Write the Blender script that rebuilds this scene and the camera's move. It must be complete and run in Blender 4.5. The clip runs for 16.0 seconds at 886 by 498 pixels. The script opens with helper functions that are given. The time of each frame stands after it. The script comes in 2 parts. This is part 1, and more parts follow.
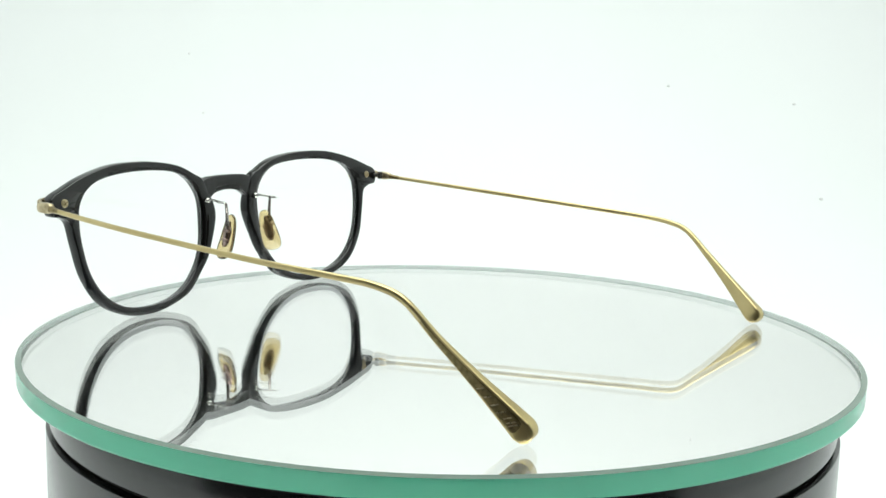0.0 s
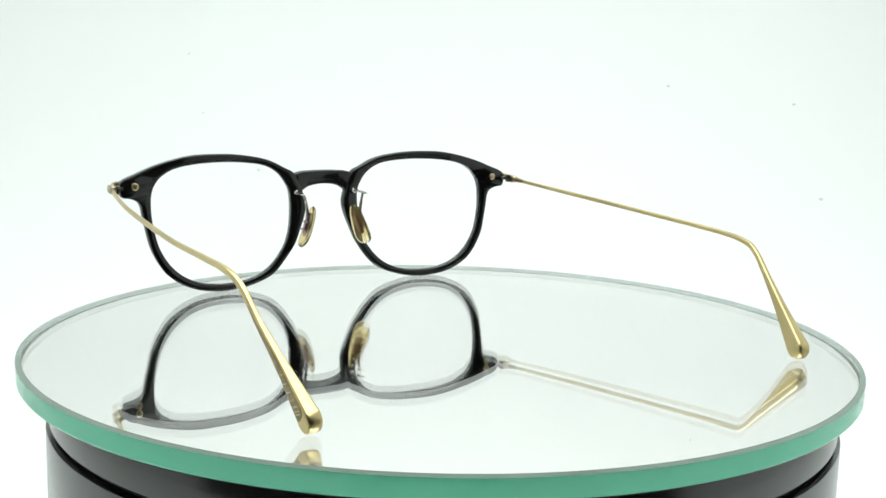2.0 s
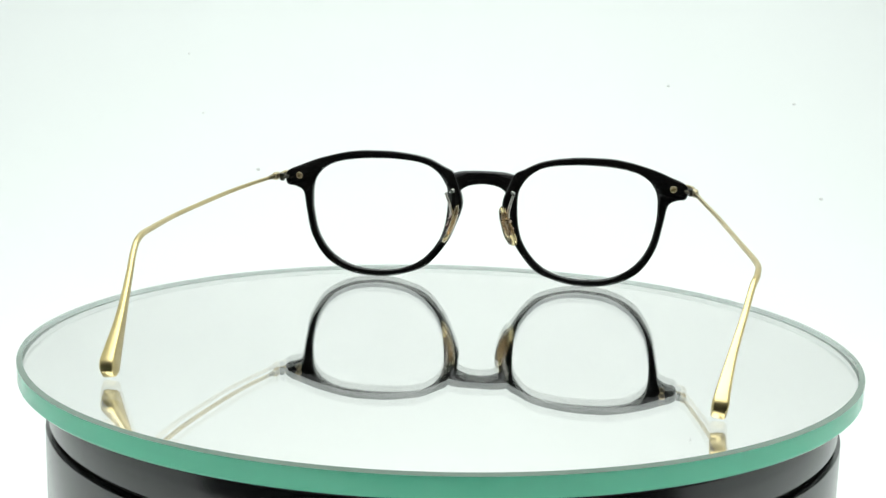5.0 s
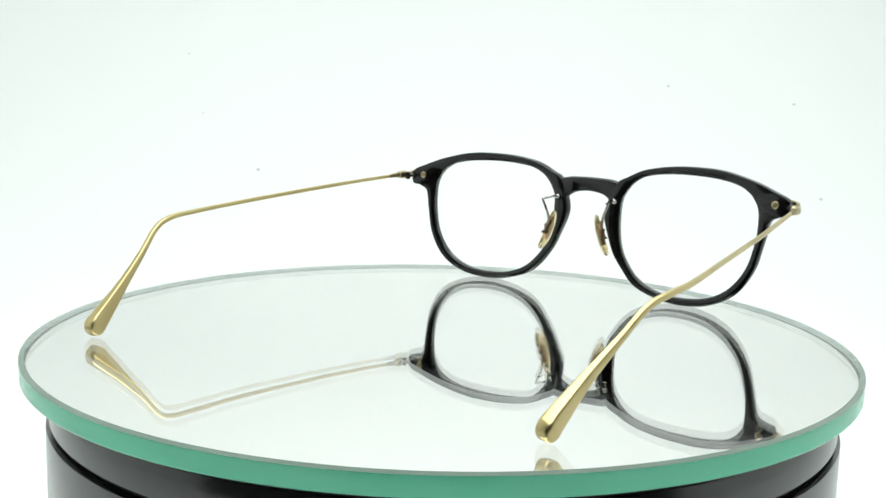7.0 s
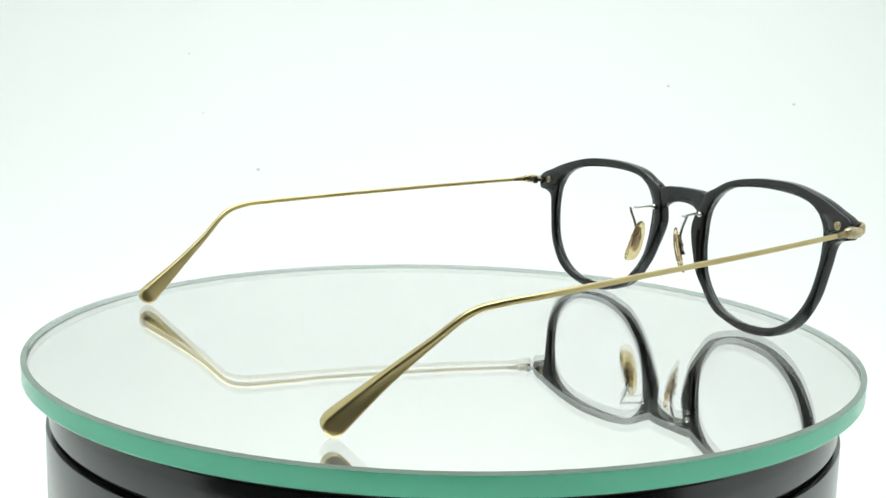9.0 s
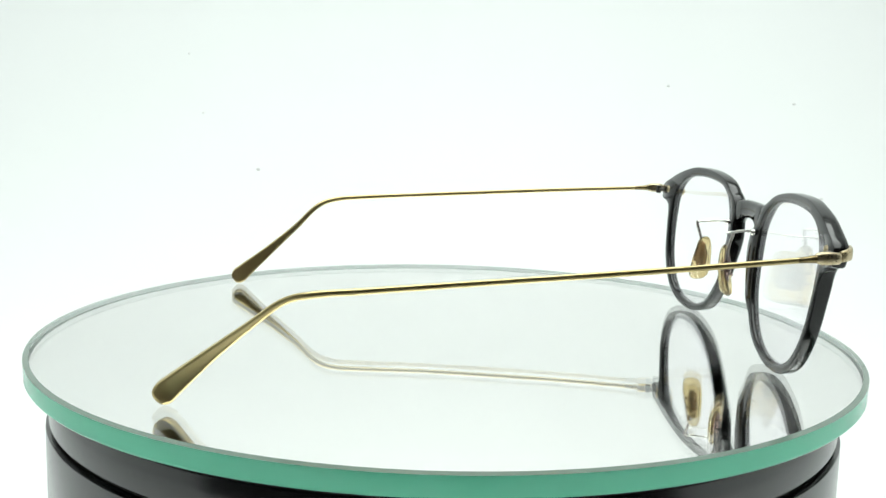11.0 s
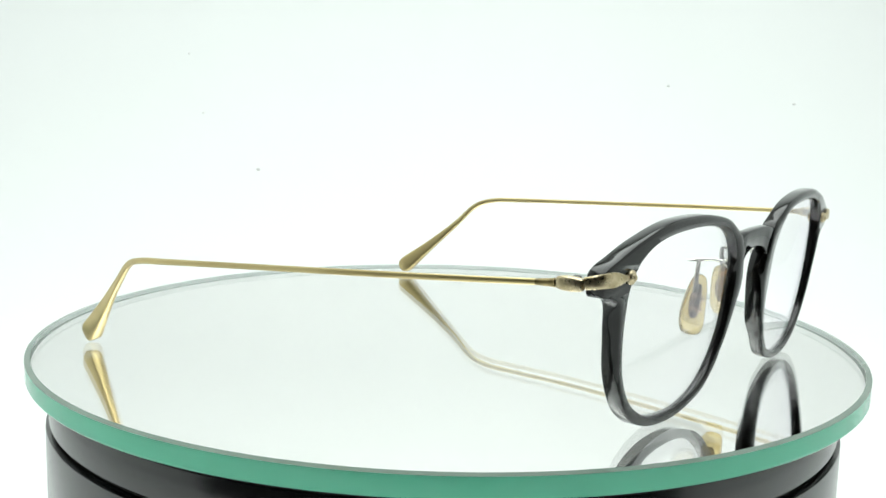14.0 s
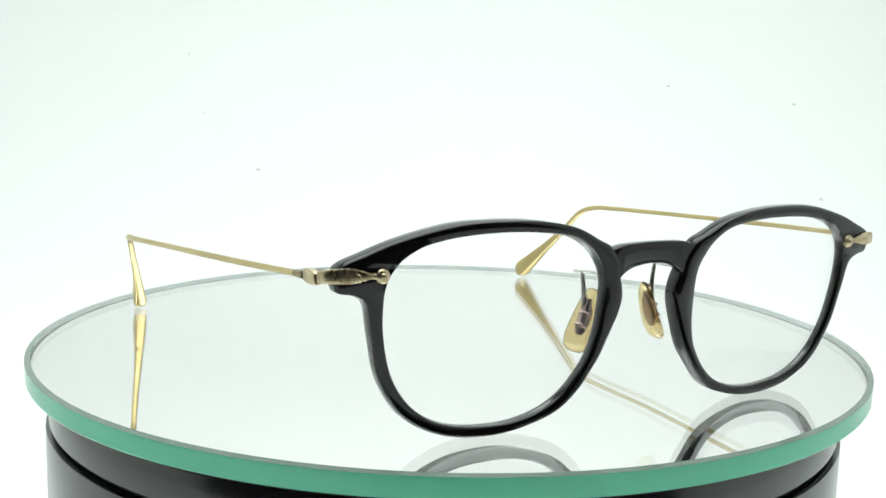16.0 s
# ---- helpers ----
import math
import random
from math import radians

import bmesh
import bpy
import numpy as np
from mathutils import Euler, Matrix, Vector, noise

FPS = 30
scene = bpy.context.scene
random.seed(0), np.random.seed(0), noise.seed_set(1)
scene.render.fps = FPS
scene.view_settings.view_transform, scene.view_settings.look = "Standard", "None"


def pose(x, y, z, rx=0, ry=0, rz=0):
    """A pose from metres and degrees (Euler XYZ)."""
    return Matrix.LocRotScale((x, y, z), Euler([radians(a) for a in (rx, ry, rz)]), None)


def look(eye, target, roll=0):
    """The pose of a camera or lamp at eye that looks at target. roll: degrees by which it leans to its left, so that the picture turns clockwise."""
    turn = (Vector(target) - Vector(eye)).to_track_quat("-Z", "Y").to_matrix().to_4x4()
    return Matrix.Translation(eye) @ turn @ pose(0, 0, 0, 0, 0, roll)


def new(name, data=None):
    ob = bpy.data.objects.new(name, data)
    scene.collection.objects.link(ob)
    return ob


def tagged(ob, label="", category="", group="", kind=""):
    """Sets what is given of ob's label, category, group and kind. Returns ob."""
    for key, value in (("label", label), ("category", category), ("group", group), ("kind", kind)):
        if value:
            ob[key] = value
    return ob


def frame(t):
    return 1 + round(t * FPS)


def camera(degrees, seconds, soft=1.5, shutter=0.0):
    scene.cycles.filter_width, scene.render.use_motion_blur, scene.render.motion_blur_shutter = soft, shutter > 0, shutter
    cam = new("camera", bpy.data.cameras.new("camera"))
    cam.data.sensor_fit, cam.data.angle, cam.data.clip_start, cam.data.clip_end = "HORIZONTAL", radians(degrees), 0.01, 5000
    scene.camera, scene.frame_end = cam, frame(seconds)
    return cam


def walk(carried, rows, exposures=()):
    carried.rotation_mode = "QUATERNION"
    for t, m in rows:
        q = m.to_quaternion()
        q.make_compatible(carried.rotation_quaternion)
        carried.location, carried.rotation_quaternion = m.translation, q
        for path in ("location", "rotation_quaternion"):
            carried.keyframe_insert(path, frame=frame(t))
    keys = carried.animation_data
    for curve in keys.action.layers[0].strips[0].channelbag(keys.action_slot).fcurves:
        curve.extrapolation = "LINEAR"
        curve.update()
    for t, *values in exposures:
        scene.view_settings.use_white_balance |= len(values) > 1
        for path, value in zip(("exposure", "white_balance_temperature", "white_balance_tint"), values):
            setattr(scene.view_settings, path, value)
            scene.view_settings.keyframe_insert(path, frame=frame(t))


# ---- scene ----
# ---- camera ----
cam = camera(44.025, 16.0)
EYE = (0.0, -0.29437, 0.06948)
VIEW = look(EYE, (-0.003756, 0.693297, -0.087044), 1.413)
walk(cam, [(0.0, VIEW), (16.0, VIEW)], [(0.0, 0.0), (16.0, 0.0)])

# The turntable turns clockwise, seen from above, at a steady rate.
TURN_START, TURN_RATE = 56.32, -12.916

# ---- world and light: a white photo tent with a diffuse panel in its roof, open to a dim room ----
world = bpy.data.worlds.new("world")
scene.world = world
world.use_nodes = True
world.node_tree.nodes["Background"].inputs["Color"].default_value = (0.9, 1.0, 0.98, 1)
world.node_tree.nodes["Background"].inputs["Strength"].default_value = 0.05


def area_lamp(name, m, sx, sy, power, color):
    data = bpy.data.lights.new(name, "AREA")
    data.shape, data.size, data.size_y, data.energy, data.color = "RECTANGLE", sx, sy, power, color
    ob = new(name, data)
    ob.matrix_basis = m
    return ob


LIGHT = (0.932, 1.0, 0.964)
area_lamp("roof_panel_lamp", look((0, 0.0, 0.56), (0, 0.0001, 0)), 0.60, 0.76, 5.2, LIGHT)


# ---- materials ----
def material(name):
    m = bpy.data.materials.new(name)
    m.use_nodes = True
    nt = m.node_tree
    nt.nodes.clear()
    out = nt.nodes.new("ShaderNodeOutputMaterial")
    return m, nt, out


def node(nt, kind, **values):
    n = nt.nodes.new(kind)
    for key, value in values.items():
        n.inputs[key.replace("_", " ")].default_value = value
    return n


def noise_on(nt, scale, detail=4.0):
    tc = nt.nodes.new("ShaderNodeTexCoord")
    n = node(nt, "ShaderNodeTexNoise", Scale=scale, Detail=detail)
    nt.links.new(tc.outputs["Object"], n.inputs["Vector"])
    return n


def ramp(nt, source, a, b, lo=0.3, hi=0.7):
    r = nt.nodes.new("ShaderNodeValToRGB")
    r.color_ramp.elements[0].position, r.color_ramp.elements[1].position = lo, hi
    r.color_ramp.elements[0].color, r.color_ramp.elements[1].color = a, b
    nt.links.new(source, r.inputs["Fac"])
    return r


def grey(v):
    return (v, v, v, 1)


def surface(name, dark, light, scale, rough, metal=0.0, bump=0.0, bump_scale=None, spread=0.06, coat=0.0, ior=1.5, stretch=None):
    """A surface whose colour and gloss vary at two scales, with fine relief."""
    m, nt, out = material(name)
    p = node(nt, "ShaderNodeBsdfPrincipled", Metallic=metal, IOR=ior, Coat_Weight=coat, Coat_Roughness=0.05)
    big, fine = noise_on(nt, scale), noise_on(nt, bump_scale or scale * 9, 6)
    if stretch:
        tc, mp = nt.nodes.new("ShaderNodeTexCoord"), nt.nodes.new("ShaderNodeMapping")
        mp.inputs["Scale"].default_value = stretch
        nt.links.new(tc.outputs["Object"], mp.inputs["Vector"])
        nt.links.new(mp.outputs["Vector"], fine.inputs["Vector"])
    c = ramp(nt, big.outputs["Fac"], (*dark, 1), (*light, 1))
    nt.links.new(c.outputs["Color"], p.inputs["Base Color"])
    g = ramp(nt, fine.outputs["Fac"], grey(max(0.0, rough - spread)), grey(rough + spread))
    nt.links.new(g.outputs["Color"], p.inputs["Roughness"])
    if bump:
        b = node(nt, "ShaderNodeBump", Strength=bump, Distance=0.0002)
        nt.links.new(fine.outputs["Fac"], b.inputs["Height"])
        nt.links.new(b.outputs["Normal"], p.inputs["Normal"])
    nt.links.new(p.outputs["BSDF"], out.inputs["Surface"])
    return m


ACETATE = surface("black_acetate", (0.004, 0.004, 0.004), (0.007, 0.0065, 0.006), 90, 0.07, spread=0.03, bump=0.006, bump_scale=700, ior=1.46)
GOLD = surface("brushed_antique_gold", (0.50, 0.395, 0.185), (0.62, 0.505, 0.26), 60, 0.31, metal=1.0, bump=0.002, bump_scale=500, spread=0.02, stretch=(1, 0.12, 1))
BRASS = surface("antique_brass", (0.36, 0.29, 0.165), (0.66, 0.56, 0.38), 420, 0.30, metal=1.0, bump=0.015, bump_scale=1800)
STEEL = surface("nickel_silver", (0.55, 0.54, 0.50), (0.72, 0.71, 0.67), 500, 0.16, metal=1.0)
DARK_METAL = surface("tarnished_steel", (0.06, 0.057, 0.05), (0.17, 0.16, 0.14), 500, 0.28, metal=1.0)
PAD_METAL = surface("brown_tinted_pad_metal", (0.34, 0.25, 0.23), (0.48, 0.37, 0.34), 500, 0.22, metal=1.0)
STEM_METAL = surface("dull_nickel", (0.40, 0.36, 0.34), (0.56, 0.52, 0.49), 500, 0.24, metal=1.0)
BRONZE = surface("dark_engraving", (0.16, 0.12, 0.06), (0.34, 0.27, 0.13), 900, 0.35, metal=1.0)
BLACK_PLASTIC = surface("glossy_black_plastic", (0.006, 0.006, 0.007), (0.010, 0.010, 0.011), 12, 0.19, spread=0.03, bump=0.01, bump_scale=900, ior=1.72)
GROOVE = surface("matt_black_rubber", (0.004, 0.004, 0.004), (0.008, 0.008, 0.008), 60, 0.7)
CLOTH = surface("white_tent_cloth", (0.80, 0.815, 0.81), (0.84, 0.85, 0.845), 1.5, 0.9, bump=0.05, bump_scale=900)
ROOM = surface("dim_room_plaster", (0.024, 0.024, 0.024), (0.035, 0.035, 0.035), 2.0, 0.9, bump=0.1)
SPECK = surface("grey_lint", (0.70, 0.69, 0.69), (0.76, 0.75, 0.75), 90, 0.9)


def glass_material(name, color, ior, rough=0.0):
    m, nt, out = material(name)
    g = node(nt, "ShaderNodeBsdfGlass", Color=(*color, 1), IOR=ior, Roughness=rough)
    nt.links.new(g.outputs["BSDF"], out.inputs["Surface"])
    return m


PLATE_GLASS = glass_material("float_glass", (0.999, 1.0, 0.999), 1.52)


def silver_material():
    m, nt, out = material("mirror_silver")
    p = node(nt, "ShaderNodeBsdfPrincipled", Metallic=1.0, Roughness=0.0)
    n = noise_on(nt, 14)
    c = ramp(nt, n.outputs["Fac"], (0.99, 0.985, 0.975, 1), (0.995, 0.99, 0.98, 1))
    nt.links.new(c.outputs["Color"], p.inputs["Base Color"])
    nt.links.new(p.outputs["BSDF"], out.inputs["Surface"])
    return m


SILVER = silver_material()


def scatter_material(name, dark, light, through_color, share, gloss):
    """Ground glass, and the lining added inside it: scatters light back and lets part through, with a slight gloss."""
    m, nt, out = material(name)
    d = node(nt, "ShaderNodeBsdfDiffuse")
    n = noise_on(nt, 60)
    c = ramp(nt, n.outputs["Fac"], (*dark, 1), (*light, 1))
    nt.links.new(c.outputs["Color"], d.inputs["Color"])
    g = node(nt, "ShaderNodeBsdfTranslucent", Color=(*through_color, 1))
    mix = node(nt, "ShaderNodeMixShader", Fac=share)
    nt.links.new(d.outputs["BSDF"], mix.inputs[1])
    nt.links.new(g.outputs["BSDF"], mix.inputs[2])
    gl = node(nt, "ShaderNodeBsdfGlossy", Roughness=0.1)
    mix2 = nt.nodes.new("ShaderNodeMixShader")
    fresnel, weak = node(nt, "ShaderNodeFresnel", IOR=1.5), nt.nodes.new("ShaderNodeMath")
    weak.operation = "MULTIPLY"
    weak.inputs[1].default_value = gloss
    nt.links.new(fresnel.outputs["Fac"], weak.inputs[0])
    nt.links.new(weak.outputs[0], mix2.inputs["Fac"])
    nt.links.new(mix.outputs["Shader"], mix2.inputs[1])
    nt.links.new(gl.outputs["BSDF"], mix2.inputs[2])
    nt.links.new(mix2.outputs["Shader"], out.inputs["Surface"])
    return m


EDGE = scatter_material("ground_green_glass_edge", (0.15, 0.80, 0.52), (0.17, 0.84, 0.55), (0.44, 1.0, 0.78), 0.5, 1.0)
# White of an added lining that lightens the far edge from inside.
LINING = scatter_material("pale_edge_lining", (0.93, 0.95, 0.94), (0.95, 0.97, 0.96), (0.97, 0.98, 0.98), 0.3, 0.0)
BEVEL = surface("ground_glass_bevel", (0.13, 0.185, 0.15), (0.16, 0.22, 0.18), 80, 0.13, spread=0.03, ior=1.52)


def coated_lens_material():
    """Clear lens plastic that bends light, with an anti-reflection coat that leaves it glossy only where it is seen aslant."""
    m, nt, out = material("coated_lens")
    clear = node(nt, "ShaderNodeBsdfRefraction", Color=(0.998, 0.997, 0.998, 1), IOR=1.49, Roughness=0.0)
    gloss = node(nt, "ShaderNodeBsdfGlossy", Color=(0.97, 0.94, 0.99, 1), Roughness=0.0)
    fresnel = node(nt, "ShaderNodeFresnel", IOR=1.49)
    coat = nt.nodes.new("ShaderNodeMath")
    coat.operation, coat.use_clamp = "SUBTRACT", True
    coat.inputs[1].default_value = 0.033
    mix = nt.nodes.new("ShaderNodeMixShader")
    nt.links.new(fresnel.outputs["Fac"], coat.inputs[0])
    nt.links.new(coat.outputs[0], mix.inputs["Fac"])
    nt.links.new(clear.outputs["BSDF"], mix.inputs[1])
    nt.links.new(gloss.outputs["BSDF"], mix.inputs[2])
    nt.links.new(mix.outputs["Shader"], out.inputs["Surface"])
    return m


LENS = coated_lens_material()


def amber_material():
    m, nt, out = material("amber_silicone")
    n = noise_on(nt, 260)
    c = ramp(nt, n.outputs["Fac"], (0.74, 0.58, 0.28, 1), (0.84, 0.71, 0.41, 1))
    p = node(nt, "ShaderNodeBsdfPrincipled", Roughness=0.05, IOR=1.42, Transmission_Weight=0.95)
    nt.links.new(c.outputs["Color"], p.inputs["Base Color"])
    nt.links.new(p.outputs["BSDF"], out.inputs["Surface"])
    return m


AMBER = amber_material()

# ---- building helpers ----
MM = 0.001


def part(name, bm, mat, parent=None, label="", angle=40, extra=()):
    me = bpy.data.meshes.new(name)
    bmesh.ops.recalc_face_normals(bm, faces=bm.faces)
    bm.to_mesh(me)
    bm.free()
    for one in (mat, *extra):
        me.materials.append(one)
    me.polygons.foreach_set("use_smooth", [True] * len(me.polygons))
    me.set_sharp_from_angle(angle=radians(angle))
    ob = new(name, me)
    ob.parent = parent
    if label:
        tagged(ob, label)
    return ob


def spline(points, n, closed=False):
    """n smooth points along a Catmull-Rom curve through the points."""
    p = [np.array(q, float) for q in points]
    k = len(p)
    spans = k if closed else k - 1
    res = []
    for i in range(n):
        s = i * spans / (n if closed else n - 1)
        j = min(int(s), spans - 1)
        f = s - j
        if closed:
            a, b, c, d = (p[(j + o) % k] for o in (-1, 0, 1, 2))
        else:
            b, c = p[j], p[j + 1]
            a = p[j - 1] if j else 2 * b - c
            d = p[j + 2] if j + 2 < k else 2 * c - b
        res.append(0.5 * (2 * b + (c - a) * f + (2 * a - 5 * b + 4 * c - d) * f * f + (3 * b - a - 3 * c + d) * f ** 3))
    return res


def loft(bm, rings, closed=False, caps=True):
    """Skin a row of rings of equally many points, in millimetres."""
    vs = [[bm.verts.new([c * MM for c in q]) for q in ring] for ring in rings]
    m = len(vs)
    for i in range(m if closed else m - 1):
        a, b = vs[i], vs[(i + 1) % m]
        k = len(a)
        for j in range(k):
            bm.faces.new((a[j], a[(j + 1) % k], b[(j + 1) % k], b[j]))
    if caps and not closed:
        bm.faces.new(vs[0])
        bm.faces.new(vs[-1])
    return bm


def section(centre, tangent, side, w, h, power=2.5, n=14):
    """A rounded cross-section: w along side, h across."""
    t = np.array(tangent, float)
    t /= np.linalg.norm(t)
    s = np.array(side, float)
    s -= t * (s @ t)
    s /= np.linalg.norm(s)
    up = np.cross(s, t)
    ring = []
    for i in range(n):
        a = 2 * math.pi * i / n
        ca, sa = math.cos(a), math.sin(a)
        x = math.copysign(abs(ca) ** (2 / power), ca) * w / 2
        y = math.copysign(abs(sa) ** (2 / power), sa) * h / 2
        ring.append(np.array(centre) + s * x + up * y)
    return ring


def sweep(path, sizes, side, n=40, power=2.5, sides=14, flat=2.5):
    """A bar along a smooth path; sizes: (w, h) at each of the path's points; flat: how square it is where it is broad."""
    pts = spline(path, n)
    szs = spline([(*z, 0) for z in sizes], n)
    rings = []
    for i in range(n):
        t = pts[min(i + 1, n - 1)] - pts[max(i - 1, 0)]
        p = power + (flat - power) * max(0.0, min(1.0, (szs[i][1] - 1.6) / 2.0))
        rings.append(section(pts[i], t, side, max(szs[i][0], 0.1), max(szs[i][1], 0.1), p, sides))
    return rings


def ball(bm, centre, rx, ry, rz, segs=14):
    r = bmesh.ops.create_uvsphere(bm, u_segments=segs, v_segments=segs // 2 + 2, radius=MM)
    for v in r["verts"]:
        v.co = Vector(((v.co.x * rx + centre[0] * MM), (v.co.y * ry + centre[1] * MM), (v.co.z * rz + centre[2] * MM)))
    return bm


def lathe(bm, profile, segs=160, mats=()):
    """Turn (radius, height) points in metres about the z axis; closes on the axis at both ends."""
    rings = []
    for r, z in profile:
        if r == 0:
            rings.append([bm.verts.new((0, 0, z))])
        else:
            rings.append([bm.verts.new((r * math.cos(2 * math.pi * i / segs), r * math.sin(2 * math.pi * i / segs), z)) for i in range(segs)])
    for k in range(len(rings) - 1):
        a, b = rings[k], rings[k + 1]
        for i in range(segs):
            j = (i + 1) % segs
            if len(a) == 1:
                f = bm.faces.new((a[0], b[i], b[j]))
            elif len(b) == 1:
                f = bm.faces.new((a[i], b[0], a[j]))
            else:
                f = bm.faces.new((a[i], b[i], b[j], a[j]))
            if mats:
                f.material_index = mats[k]
    return bm


def thing(name, label, category, group=""):
    return tagged(new(name), label, category, group)


# ---- setting: the tent and the dim room in front of it ----
FLOOR_Z = -0.078
TENT_X, TENT_FRONT, TENT_BACK, TENT_TOP = 0.46, -0.30, 0.50, 0.60


def slab(name, x0, x1, y0, y1, z0, z1, mat, label, category):
    bm = bmesh.new()
    bmesh.ops.create_cube(bm, size=1)
    for v in bm.verts:
        v.co = Vector(((x0 + x1) / 2 + v.co.x * (x1 - x0), (y0 + y1) / 2 + v.co.y * (y1 - y0), (z0 + z1) / 2 + v.co.z * (z1 - z0)))
    return tagged(part(name, bm, mat), label, category, kind="structure")


def backdrop():
    """One sheet of white cloth: the floor of the tent, swept up into its back wall."""
    r, y1 = 0.22, TENT_BACK
    prof = [(TENT_FRONT, FLOOR_Z)]
    for i in range(25):
        a = math.pi / 2 * i / 24
        prof.append((y1 - r + r * math.sin(a), FLOOR_Z + r - r * math.cos(a)))
    prof.append((y1, TENT_TOP))
    bm = bmesh.new()
    w = TENT_X
    front = [[bm.verts.new((x, y, z)) for y, z in prof] for x in (-w, w)]
    back = [[bm.verts.new((x, y + (0.004 if k > 12 else 0), z - 0.004)) for k, (y, z) in enumerate(prof)] for x in (-w, w)]
    for k in range(len(prof) - 1):
        bm.faces.new((front[0][k], front[1][k], front[1][k + 1], front[0][k + 1]))
        bm.faces.new((back[0][k], back[0][k + 1], back[1][k + 1], back[1][k]))
        for s in (0, 1):
            bm.faces.new((front[s][k], front[s][k + 1], back[s][k + 1], back[s][k]))
    for k in (0, -1):
        bm.faces.new((front[0][k], front[1][k], back[1][k], back[0][k]))
    return tagged(part("backdrop", bm, CLOTH), "white seamless cloth sweep under and behind the turntable", "backdrop", kind="structure")


backdrop()
slab("wall_west", -TENT_X - 0.01, -TENT_X, TENT_FRONT, TENT_BACK, FLOOR_Z, TENT_TOP, CLOTH, "white cloth side wall of the photo tent", "wall")
slab("wall_east", TENT_X, TENT_X + 0.01, TENT_FRONT, TENT_BACK, FLOOR_Z, TENT_TOP, CLOTH, "white cloth side wall of the photo tent", "wall")
slab("ceiling", -TENT_X - 0.01, TENT_X + 0.01, TENT_FRONT - 0.26, TENT_BACK + 0.01, TENT_TOP + 0.002, TENT_TOP + 0.012, CLOTH, "white cloth roof of the photo tent", "ceiling")
slab("floor", -0.62, 0.62, -1.0, 0.54, -0.12, FLOOR_Z - 0.006, ROOM, "dark grey surface under the photo tent", "floor")
slab("wall_south", -0.62, 0.62, -1.02, -1.0, -0.12, 0.66, ROOM, "dark grey wall of the dim room", "wall")
slab("wall_room_west", -0.64, -0.62, -1.02, 0.56, -0.12, 0.66, ROOM, "dark grey wall of the dim room", "wall")
slab("wall_room_east", 0.62, 0.64, -1.02, 0.56, -0.12, 0.66, ROOM, "dark grey wall of the dim room", "wall")
slab("wall_north", -0.62, 0.62, 0.54, 0.56, -0.12, 0.66, ROOM, "dark grey wall of the dim room", "wall")
slab("ceiling_room", -0.64, 0.64, -1.02, 0.56, 0.662, 0.68, ROOM, "dark grey ceiling of the dim room", "ceiling")


# ---- turntable ----
def turntable():
    top = thing("turntable", "glossy black plastic round display turntable with a thin groove", "turntable")
    top.location = (0, 0, FLOOR_Z)
    z = -FLOOR_Z
    r, rp = 0.1040, 0.1032
    bm = lathe(bmesh.new(), [(0, 0), (r - 0.0025, 0), (r - 0.0005, 0.002), (r - 0.0005, z - 0.0360), (r - 0.0002, z - 0.0352), (r, z - 0.0345), (r, z - 0.0180), (r - 0.0001, z - 0.0177), (r - 0.0004, z - 0.0176), (rp - 0.003, z - 0.0176), (0, z - 0.0176)])
    part("body", bm, BLACK_PLASTIC, top)
    bm = lathe(bmesh.new(), [(0, z - 0.0175), (rp - 0.0015, z - 0.0175), (rp - 0.0015, z - 0.0165), (0, z - 0.0165)])
    part("groove", bm, GROOVE, top, "matt black shadow gap under the platform")
    bm = lathe(bmesh.new(), [(0, z - 0.0164), (rp - 0.0005, z - 0.0164), (rp, z - 0.0159), (rp, z - 0.0086), (rp - 0.0004, z - 0.0078), (rp - 0.0012, z - 0.0074), (rp - 0.0016, z - 0.0066), (rp - 0.0040, z - 0.0060), (0, z - 0.0060)])
    platform = part("platform", bm, BLACK_PLASTIC, top, "glossy black rotating platform")
    return top, platform


# ---- mirror plate ----
PLATE_X, PLATE_Y, PLATE_Z, PLATE_R, PLATE_T = -0.0010, 0.00033, -0.0004, 0.1094, 0.0049


def mirror_plate():
    top = thing("mirror_plate", "round clear glass mirror plate with a green ground edge", "mirror")
    b = 0.0014
    bm = lathe(bmesh.new(), [(0, 0), (PLATE_R - b, 0), (PLATE_R, -0.0003), (PLATE_R, -PLATE_T + 0.0005), (PLATE_R - 0.0004, -PLATE_T), (0, -PLATE_T)],
               segs=256, mats=(0, 3, 1, 1, 2))
    g = part("glass_sheet", bm, PLATE_GLASS, top, "clear glass with silvered underside", extra=(EDGE, SILVER, BEVEL), angle=5)
    # Band added inside the glass: its white stands for light through the far edge.
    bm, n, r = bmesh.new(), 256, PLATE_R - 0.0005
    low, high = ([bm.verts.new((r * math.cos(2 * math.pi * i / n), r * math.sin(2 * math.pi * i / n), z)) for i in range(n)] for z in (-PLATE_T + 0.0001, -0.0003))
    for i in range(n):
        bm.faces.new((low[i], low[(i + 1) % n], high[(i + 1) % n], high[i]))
    e = part("edge_lining", bm, LINING, top, "pale lining added to brighten the far edge")
    bm = lathe(bmesh.new(), [(0, -PLATE_T - 0.0002), (PLATE_R - 0.0012, -PLATE_T - 0.0002), (PLATE_R - 0.0012, -PLATE_T - 0.0006), (0, -PLATE_T - 0.0006)], segs=128)
    k = part("backing", bm, GROOVE, top, "dark protective paint on the mirror's back")
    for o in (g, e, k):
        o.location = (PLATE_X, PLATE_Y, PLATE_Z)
    return top


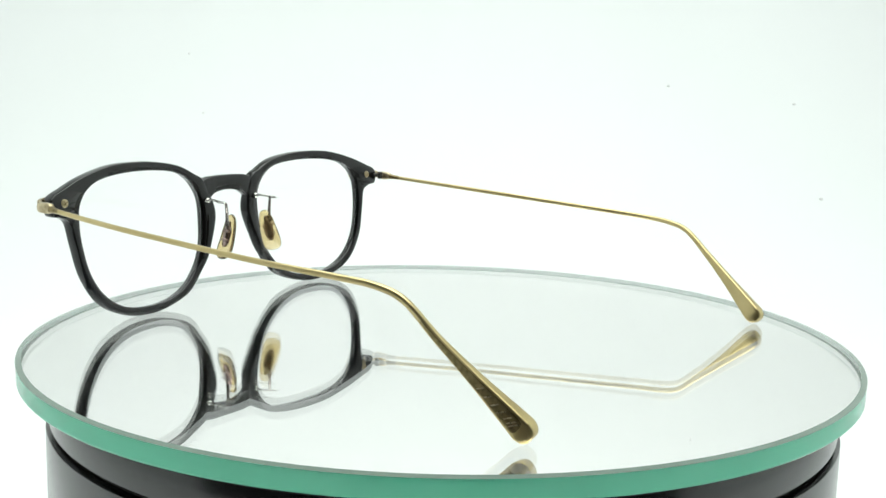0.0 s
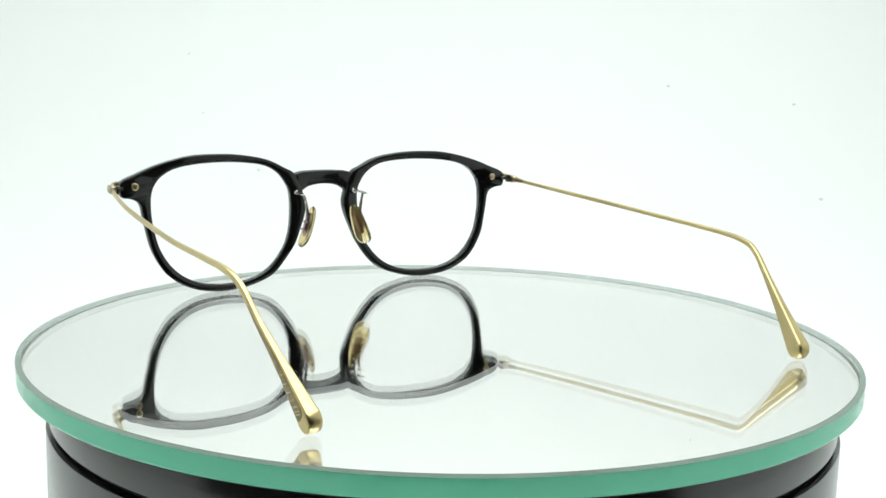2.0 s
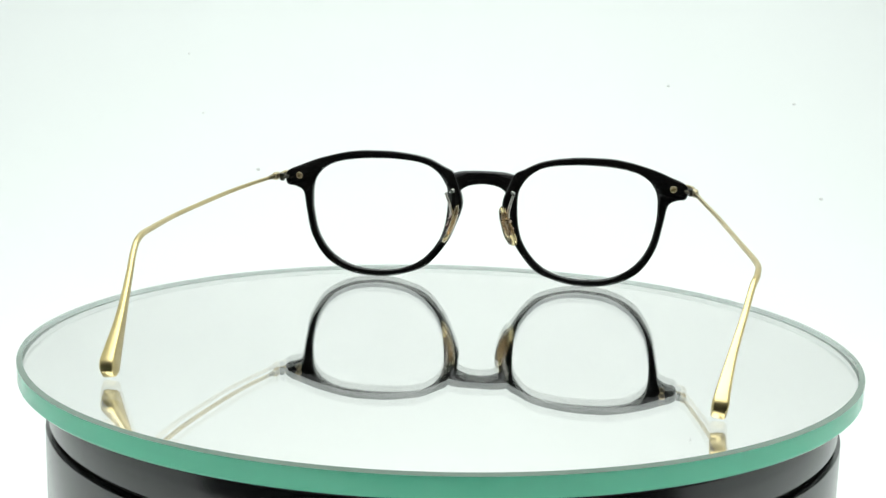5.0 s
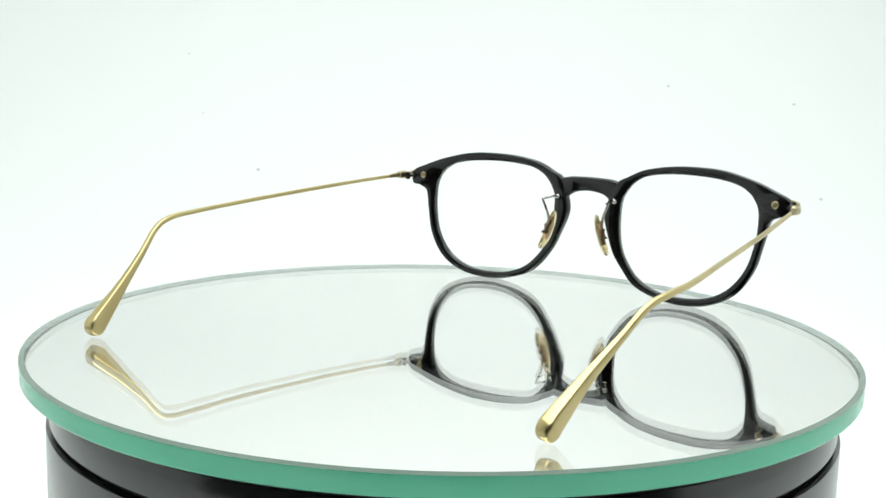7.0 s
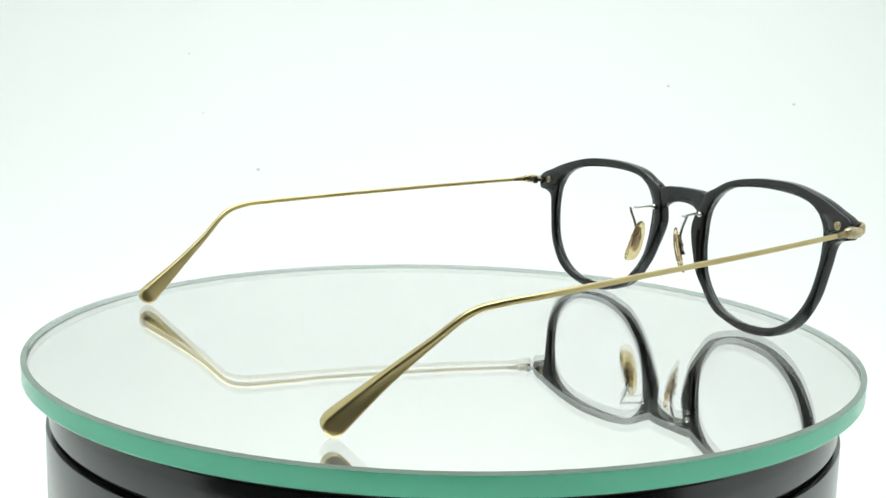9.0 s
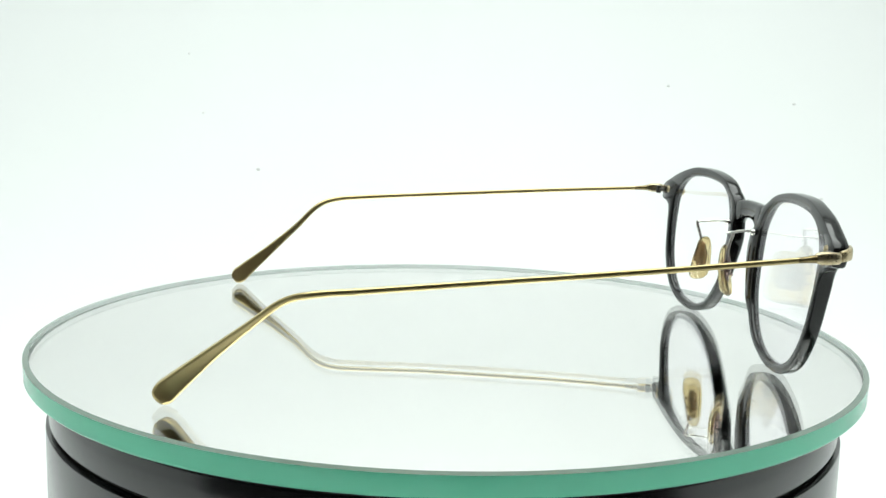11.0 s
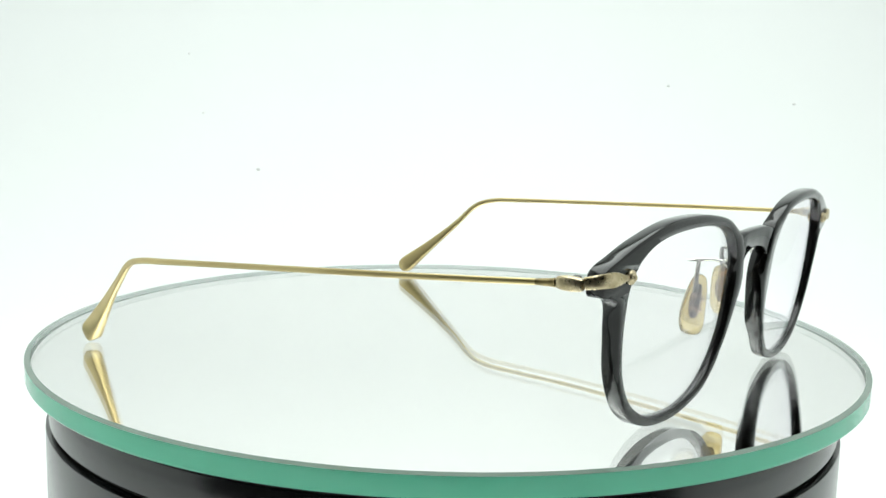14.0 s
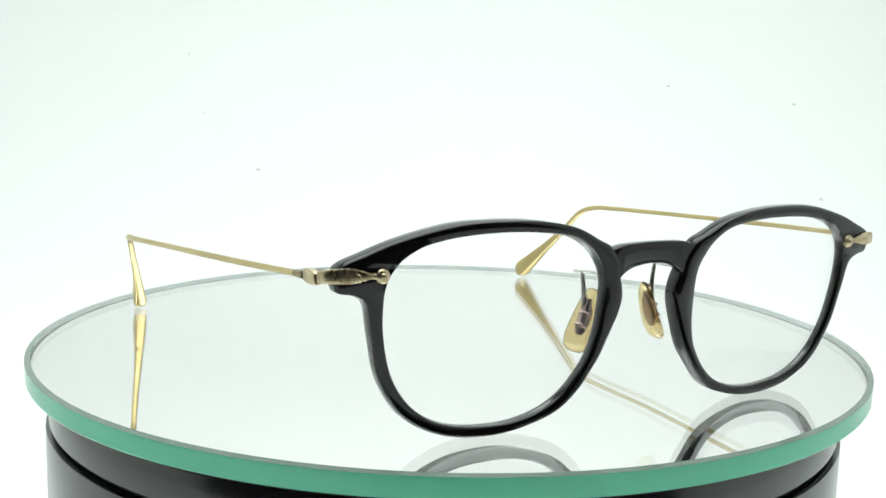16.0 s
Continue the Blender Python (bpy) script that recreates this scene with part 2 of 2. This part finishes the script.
# ---- eyeglasses, in millimetres: x across, y forward, z up from the plate ----
SAG, TILT, BACK, DEPTH = 4.2 / 64 ** 2, 0.102, 82.2, 3.7

# Rim of one eye: opening (x, z) and outer edge (x, z), from the brow by the nose and cheek to the temple.
RIM = [
    (36.0, 40.5, 36.0, 43.1), (28.0, 40.2, 28.0, 42.6), (21.0, 39.1, 20.0, 41.1), (16.4, 36.6, 14.1, 38.4), (13.6, 33.2, 10.4, 36.2),
    (12.3, 30.0, 7.9, 30.6), (12.1, 25.0, 6.9, 25.2), (12.8, 18.3, 9.1, 18.2), (15.0, 12.3, 12.2, 11.7), (20.0, 6.4, 18.3, 4.4),
    (26.2, 3.2, 25.3, 1.2), (34.0, 2.0, 34.5, -0.35), (44.0, 3.0, 45.0, 0.8), (51.6, 7.1, 53.5, 5.2), (56.6, 14.0, 58.9, 13.1),
    (58.8, 22.5, 61.2, 22.1), (59.1, 28.5, 62.5, 28.2), (58.8, 31.4, 65.2, 30.1), (58.2, 33.2, 68.3, 31.0), (57.3, 34.6, 68.3, 35.2),
    (55.7, 36.4, 63.0, 37.8), (51.8, 38.6, 56.0, 40.4), (45.0, 40.0, 46.0, 42.7)]


def face_y(x, z, d):
    """The depth of the front's surface; d: millimetres in front of its back."""
    return BACK - SAG * x * x + TILT * (z - 33.0) + d


def at_front(x, z, d):
    return np.array((x, face_y(x, z, d), z))


def rim_mesh(bm, sgn):
    rows = spline(RIM, 184, closed=True)
    rings = []
    for xi, zi, xo, zo in rows:
        w = math.hypot(xo - xi, zo - zi)
        nose = max(0.0, min(1.0, (14.5 - xo) / 3.0)) * max(0.0, min(1.0, (33.0 - zo) / 3.0))
        brow = max(0.0, min(1.0, (zo - 33.0) / 3.0))
        e, s = min(0.7 + 0.8 * nose + 0.5 * brow, w * 0.42), min(0.4, w * 0.2)
        D = DEPTH - 0.5 * max(0.0, 1.0 - zi / 25.0)
        lip = 0.2
        heel = -0.7 * nose
        ch = s * (1.6 - 0.9 * brow)
        prof = [(0, s), (s, 0), (w - ch, heel), (w - ch * 0.35, heel + ch * 0.35), (w, heel + ch), (w, D - e), (w - e * 0.12, D - e * 0.5), (w - e * 0.5, D - e * 0.12), (w - e, D),
                (s + lip, D), (lip, D - s), (lip, D * 0.66), (lip * 0.5, D * 0.5), (lip * 0.12, D * 0.34)]
        ring = []
        for a, d in prof:
            k = a / w
            x, z = xi + (xo - xi) * k, zi + (zo - zi) * k
            ring.append((sgn * x, face_y(x, z, d), z))
        rings.append(ring)
    loft(bm, rings, closed=True)


def bridge_mesh(bm):
    """The keyhole bridge: (x, lower edge, upper edge) from the nose side of one rim to the other."""
    half = [(11.4, 27.6, 36.0), (9.6, 28.6, 36.5), (8.3, 29.7, 36.8), (7.0, 30.9, 37.0), (5.0, 32.0, 37.1), (2.5, 32.5, 37.2), (0.0, 32.7, 37.2)]
    rows = half + [(-x, a, b) for x, a, b in reversed(half[:-1])]
    rings = []
    for x, lo, hi in spline(rows, 49):
        t = min(1.0, abs(x) / 9.0) ** 2
        back, front = 0.6 - 0.3 * t, DEPTH - 0.65 + 0.15 * t
        s = 0.45
        prof = [(lo, back + s), (lo + s, back), (hi - s, back), (hi, back + s), (hi, front - 0.5), (hi - 0.15, front - 0.15), (hi - 0.5, front), (lo + s, front), (lo, front - s)]
        rings.append([at_front(x, z, d) for z, d in prof])
    loft(bm, rings)


def lens_mesh(sgn):
    bm = bmesh.new()
    rows = spline([(r[0], r[1]) for r in RIM], 96, closed=True)
    cx, cz = 35.4, 21.5
    for d0 in (0.6, 2.2):
        rings = []
        for k in (1.02, 0.8, 0.55, 0.3, 0.1):
            ring = []
            for x, z in rows:
                x2, z2 = cx + (x - cx) * k, cz + (z - cz) * k
                bulge = 1.1 * (1 - ((x2 - cx) ** 2 + (z2 - cz) ** 2) / 24 ** 2)
                ring.append((sgn * x2, face_y(x2, z2, d0 + bulge), z2))
            rings.append(ring)
        loft(bm, rings, caps=False)
        bm.verts.ensure_lookup_table()
        bm.faces.new(list(bm.verts)[-96:])
    bm.verts.ensure_lookup_table()
    vs = list(bm.verts)
    n = 96
    a, b = vs[:n], vs[5 * n:6 * n]
    for i in range(n):
        bm.faces.new((a[i], a[(i + 1) % n], b[(i + 1) % n], b[i]))
    return bm


def plaque_mesh(sgn):
    """The riveted brass plaque that wraps round the end of the front."""
    bm = bmesh.new()
    path = [(61.0, 82.4, 33.7), (62.4, 82.5, 33.8), (63.8, 82.5, 33.9), (66.2, 82.1, 34.0), (68.4, 81.5, 34.0), (69.6, 80.7, 33.9), (70.3, 79.6, 33.7), (70.6, 78.5, 33.5)]
    sizes = [(0.9, 1.3), (0.9, 1.1), (0.95, 1.9), (1.0, 2.9), (1.0, 2.8), (1.2, 2.7), (1.3, 2.5), (1.3, 2.3)]
    pts, szs = spline(path, 40), spline(sizes, 40)
    rings = []
    for i in range(40):
        t = pts[min(i + 1, 39)] - pts[max(i - 1, 0)]
        side = np.cross(t, (0, 0, 1))
        rings.append([(sgn * q[0], q[1], q[2]) for q in section(pts[i], t, side, szs[i][0], szs[i][1], 3.2, 16)])
    loft(bm, rings)
    ball(bm, (sgn * 60.1, 82.6, 33.7), 1.45, 0.75, 1.45, 18)
    ball(bm, (sgn * 60.1, 83.1, 33.7), 0.75, 0.55, 0.75, 14)
    return bm


def filigree_mesh(sgn):
    """Small raised scrolls on the plaque."""
    bm = bmesh.new()
    for x, z, a in ((65.0, 34.3, 30), (66.0, 33.6, -25), (67.0, 34.4, 30), (68.0, 33.7, -25)):
        c = np.array((sgn * x, 82.66 - (x - 65) * 0.24, z))
        dx = np.array((math.cos(radians(a)) * sgn, -0.1, math.sin(radians(a))))
        loft(bm, [section(c + dx * k, dx, (0, 1, 0), 0.5 * w, 0.35 * w, 2, 8) for k, w in ((-0.7, 0.3), (-0.3, 1.0), (0.2, 0.9), (0.7, 0.3))])
    return bm


def knuckle_mesh(sgn):
    bm = bmesh.new()
    loft(bm, [section((sgn * x, y, 33.4), (sgn * 0.6, -1, 0), (0, 0, 1), h, w, 3, 12) for x, y, w, h in ((67.2, 79.2, 1.5, 2.0), (67.9, 78.0, 1.2, 1.3), (68.7, 77.0, 1.1, 1.2), (69.6, 76.2, 1.1, 1.4))])
    loft(bm, [section((sgn * 69.6, 76.3, z), (0, 0, 1), (1, 0, 0), d, d, 2, 16) for z, d in ((32.0, 1.2), (32.2, 1.7), (34.4, 1.7), (34.6, 1.2))])
    return bm


def screw_mesh(sgn):
    """The rivet head with its crossed slot, on the back of the front."""
    bm = bmesh.new()
    y = 78.1
    loft(bm, [section((sgn * 64.0, y + d, 33.9), (0, 1, 0), (1, 0, 0), w, w, 2, 20) for d, w in ((0.3, 2.3), (-0.15, 2.3), (-0.3, 2.0), (-0.34, 1.2))])
    return bm


def slot_mesh(sgn):
    bm = bmesh.new()
    for ang in (25, 115):
        dx = np.array((math.cos(radians(ang)), 0, math.sin(radians(ang))))
        loft(bm, [section(np.array((sgn * 64.0, 77.75, 33.9)) + dx * k, dx, (0, 1, 0), 0.12, 0.28, 4, 8) for k in (-0.85, 0.85)])
    return bm


TEMPLE_R = [(71.0, 73.0, 33.05), (72.7, 55.0, 31.75), (74.6, 35.0, 30.4), (77.2, 0.0, 28.1), (78.7, -22.0, 26.6), (77.8, -32.0, 25.6), (76.0, -38.5, 23.7), (73.7, -45.5, 18.2), (70.7, -54.0, 11.1), (68.4, -61.2, 4.7), (67.8, -63.4, 2.7)]
TEMPLE_L = [(72.0, 73.0, 33.5), (74.2, 55.0, 32.5), (75.6, 35.0, 31.4), (76.1, 0.0, 29.5), (74.7, -22.0, 28.4), (73.7, -32.0, 27.6), (72.5, -38.5, 25.2), (71.0, -45.5, 18.4), (69.2, -54.0, 10.85), (67.9, -61.4, 4.6), (67.5, -63.6, 2.7)]
TEMPLE_SIZE = [(1.1, 1.2), (1.05, 1.25), (1.1, 1.3), (1.1, 1.3), (1.35, 1.4), (1.5, 1.5), (1.5, 1.55), (1.6, 1.85), (2.1, 2.95), (3.2, 4.6), (3.6, 5.1)]


def temple_mesh(sgn):
    bm = bmesh.new()
    path = [(sgn * x, y, z) for x, y, z in (TEMPLE_R if sgn > 0 else TEMPLE_L)]
    rings = sweep(path, TEMPLE_SIZE, (1, 0, 0), 110, 2.8, 28, 6.0)
    end = np.array(path[-1]) - np.array(path[-2])
    end /= np.linalg.norm(end)
    for go, k in ((0.6, 0.97), (1.3, 0.90), (1.9, 0.78), (2.35, 0.60), (2.65, 0.36)):
        rings.append(section(np.array(path[-1]) + end * go, end, (1, 0, 0), 3.6 * (0.55 + 0.45 * k), 5.1 * k, 6.0 - 2.6 * (1 - k), 28))
    loft(bm, rings)
    return bm


def hinge_end_mesh(sgn):
    """The flared brass end of the temple, between hinge and wire."""
    bm = bmesh.new()
    x0, z0 = (70.9, 33.2) if sgn > 0 else (71.5, 33.6)
    rows = ((78.3, 1.4, 2.0), (78.0, 1.7, 2.4), (77.0, 1.9, 2.7), (75.6, 2.0, 2.85), (74.2, 1.95, 2.7), (73.3, 1.7, 2.3), (72.9, 1.3, 1.7))
    loft(bm, [section((sgn * x0, y, z0), (0, -1, 0), (1, 0, 0), w, h, 3.5, 16) for y, w, h in rows])
    return bm


def sleeve_mesh(sgn):
    """The dark soldered neck where the wire enters its hinge end."""
    path = TEMPLE_R if sgn > 0 else TEMPLE_L
    a, b = np.array(path[0]), np.array(path[1])
    bm = bmesh.new()
    rows = ((0.01, 1.75), (0.06, 1.6), (0.12, 1.42), (0.18, 1.33), (0.23, 1.22))
    loft(bm, [section((a + (b - a) * f) * (sgn, 1, 1), (b - a) * (sgn, 1, 1), (1, 0, 0), d, d, 2.4, 14) for f, d in rows])
    return bm


def temple_face(sgn, at):
    """On the outer flat of the temple: centre, direction along and across, and height, at a place between two of the path's points."""
    path = TEMPLE_R if sgn > 0 else TEMPLE_L
    n = 401
    i = int(at / 10 * (n - 1))
    pts, szs = spline(path, n), spline([(*z, 0) for z in TEMPLE_SIZE], n)
    t = pts[i + 1] - pts[i - 1]
    t = t / np.linalg.norm(t) * (sgn, 1, 1)
    across = np.cross(t, (1, 0, 0))
    across /= np.linalg.norm(across)
    return pts[i] * (sgn, 1, 1) + np.array((sgn * szs[i][0] / 2, 0, 0)), t, across, szs[i][1]


def dark_panel_mesh(sgn):
    """The dark bronze panel in the flat of the temple tip."""
    bm = bmesh.new()
    rings = []
    for at, k in ((6.6, 0.3), (7.0, 0.58), (7.6, 0.66), (8.2, 0.70), (8.8, 0.72), (9.3, 0.72), (9.7, 0.62), (9.92, 0.30)):
        c, t, across, h = temple_face(sgn, at)
        rings.append(section(c - np.array((sgn * 0.05, 0, 0)), t, across, h * k, 0.22, 4, 14))
    return loft(bm, rings)


def engraving_bar(sgn, k):
    """One worn, unreadable mark on the flat of the temple tip."""
    c, t, across, h = temple_face(sgn, 8.15 + 0.2 * k)
    c = c + np.array((sgn * 0.07, 0, 0))
    reach = 0.2 * h
    return loft(bmesh.new(), [section(c + across * u + t * u * 0.6, across, (1, 0, 0), 0.2, 0.36, 2.5, 8) for u in (-reach, 0, reach)])


def pad_arm_mesh(sgn):
    """The wire from the rim to a flattened tip behind the pad."""
    bm = bmesh.new()
    path = [(10.4, 81.4, 30.2), (10.4, 79.2, 30.5), (10.7, 77.0, 30.4), (11.1, 75.4, 30.2), (11.4, 74.2, 30.1), (11.5, 73.2, 30.1)]
    if sgn < 0:
        path[-2:] = [(11.3, 73.4, 30.2), (11.4, 72.2, 29.9)]
    loft(bm, sweep([(sgn * x, y, z) for x, y, z in path], [(0.9, 0.9), (0.7, 0.8), (0.7, 0.7), (0.75, 0.7), (0.7, 0.9), (0.5, 1.0)], (0.3, 0.2, 1), 30, 2, 10))
    loft(bm, [section((sgn * 10.4, y, 30.2), (0, 1, 0), (1, 0, 0), w, w, 2, 14) for y, w in ((81.2, 1.7), (80.6, 1.7), (80.3, 1.2))])
    return bm


def pad_stem_mesh(sgn):
    """The flat strip that hangs from the wire's tip down into the pad."""
    bm = bmesh.new()
    path = [(11.1, 75.5, 30.4), (10.8, 75.2, 29.0), (10.2, 74.8, 27.0), (9.7, 74.5, 24.6), (9.5, 74.5, 22.4)]
    if sgn < 0:
        path = [(11.3, 72.4, 30.2), (11.0, 72.4, 29.0), (10.3, 72.9, 27.0), (9.7, 73.4, 24.6), (9.5, 73.7, 22.4)]
    loft(bm, sweep([(sgn * x, y, z) for x, y, z in path], [(0.75, 0.7), (0.8, 0.9), (0.75, 1.0), (0.75, 1.15), (0.8, 1.6)], (0.6, 0.8, 0), 26, 2.6, 12))
    return bm


def pad_frame(sgn):
    """Centre and axes of a nose pad: along it, across it, and out of its face."""
    c = np.array((sgn * 9.3, 74.2 if sgn > 0 else 73.6, 19.7))
    up = np.array((sgn * -0.36, 0.02, 1.0))
    up /= np.linalg.norm(up)
    face = np.array((-0.766, -0.643, 0.0) if sgn > 0 else (0.985, 0.05, 0.0))
    face -= up * (face @ up)
    face /= np.linalg.norm(face)
    return c, up, np.cross(up, face), face


def pad_mesh(sgn):
    c, up, across, face = pad_frame(sgn)
    bm = bmesh.new()
    rings = []
    outline = [(0, 6.9), (1.4, 6.2), (2.2, 3.6), (2.75, -1.0), (2.85, -4.4), (2.0, -6.5), (0, -7.1), (-2.0, -6.5), (-2.85, -4.4), (-2.75, -1.0), (-2.2, 3.6), (-1.4, 6.2)]
    for k, d in ((0.45, -0.55), (0.82, -0.55), (0.96, -0.3), (1.0, 0.1), (0.95, 0.5), (0.78, 0.8), (0.4, 1.0)):
        rings.append([c + across * (a * k) + up * (b * k) + face * (d - 0.012 * (b * k) ** 2) for a, b in spline(outline, 36, closed=True)])
    return loft(bm, rings)


def pad_core_mesh(sgn):
    """The metal plate inside the pad, with the two loops on its back."""
    c, up, across, face = pad_frame(sgn)
    bm = bmesh.new()
    loft(bm, [section(c + up * b - face * 0.35, up, across, w, 1.1, 2.4, 14) for b, w in ((4.6, 0.8), (3.4, 1.3), (2.4, 2.3), (1.6, 2.9), (0.4, 2.7), (-1.0, 2.8), (-2.2, 2.4), (-3.3, 1.3))])
    k = c - face * 1.15
    for b, w in ((1.5, 2.5), (-1.1, 2.6)):
        loft(bm, [section(k + up * (b - 0.5 * abs(a) / w) + across * a - face * (0.45 - 0.25 * a * a / w), across, up, 0.75, 0.75, 2, 10) for a in (-w / 2, -w / 4, 0, w / 4, w / 2)])
    loft(bm, [section(k + up * b - face * 0.1, up, across, w, 0.8, 2, 10) for b, w in ((4.4, 0.9), (2.0, 1.5), (0.2, 1.9), (-1.6, 1.3))])
    return bm


def eyeglasses():
    top = thing("eyeglasses", "black acetate eyeglasses with thin gold temples on a mirror plate", "eyeglasses")
    bm = bmesh.new()
    for s in (1, -1):
        rim_mesh(bm, s)
    front = part("front", bm, ACETATE, top, "polished black acetate front", angle=50)
    bm = bmesh.new()
    bridge_mesh(bm)
    part("bridge", bm, ACETATE, front, "keyhole bridge between the rims", angle=50)
    for s in (1, -1):
        part("lens", lens_mesh(s), LENS, top, "clear coated lens", angle=60).visible_shadow = False
        p = part("plaque", plaque_mesh(s), BRASS, top, "antique brass end plaque with round rivet")
        part("scroll", filigree_mesh(s), BRASS, p)
        part("knuckle", knuckle_mesh(s), DARK_METAL, top, "small dark steel hinge knuckle")
        k = part("screw", screw_mesh(s), BRASS, top, "brass screw head")
        part("slot", slot_mesh(s), BRONZE, k)
        t = part("temple", temple_mesh(s), GOLD, top, "thin gold temple with flattened paddle tip", angle=50)
        part("hinge_end", hinge_end_mesh(s), BRASS, t, "flared antique brass hinge end")
        part("sleeve", sleeve_mesh(s), BRONZE, t, "dark soldered sleeve at the hinge")
        if s < 0:
            part("engraved_panel", dark_panel_mesh(s), BRONZE, t, "dark bronze panel with worn engraving")
            for i in range(7):
                part("engraving", engraving_bar(s, i), BRASS, t, "worn raised engraving mark")
        n = part("nose_pad", pad_mesh(s), AMBER, top, "translucent amber nose pad")
        part("pad_arm", pad_arm_mesh(s), STEEL, n, "curved nickel silver wire arm")
        part("pad_stem", pad_stem_mesh(s), STEM_METAL, n, "flat nickel stem")
        part("pad_core", pad_core_mesh(s), PAD_METAL, n, "small metal box and screw in the pad")
    return top


def lint(x, y, z, r):
    """A speck of lint on the back of the tent."""
    bm = bmesh.new()
    ball(bm, (0, 0, 0), r, r * 0.8, r * 0.9, 10)
    ob = tagged(part("lint_speck", bm, SPECK), "tiny grey lint speck on the white cloth", "lint", "lint specks")
    ob.location = (x, y, z)


lint(0.1528, 0.4865, 0.0661, 1.2)
lint(-0.1300, 0.4506, 0.0031, 1.5)
lint(0.2510, 0.4421, -0.0068, 1.5)
lint(-0.1858, 0.4912, 0.0803, 1.0)
lint(-0.1725, 0.4748, 0.0395, 1.0)
lint(0.2405, 0.4823, 0.0554, 1.2)
lint(0.1869, 0.4993, 0.1945, 1.2)
lint(0.1077, 0.4993, 0.1361, 0.9)

TURNTABLE, PLATFORM = turntable()
PLATE = mirror_plate()
GLASSES = eyeglasses()


def motions():
    steps = [0.5 * i for i in range(33)]
    for ob in (GLASSES, PLATE):
        walk(ob, [(t, pose(0, 0, 0, 0, 0, TURN_START + TURN_RATE * t)) for t in steps])
    walk(PLATFORM, [(t, pose(0, 0, 0, 0, 0, TURN_START + TURN_RATE * t)) for t in steps])


motions()
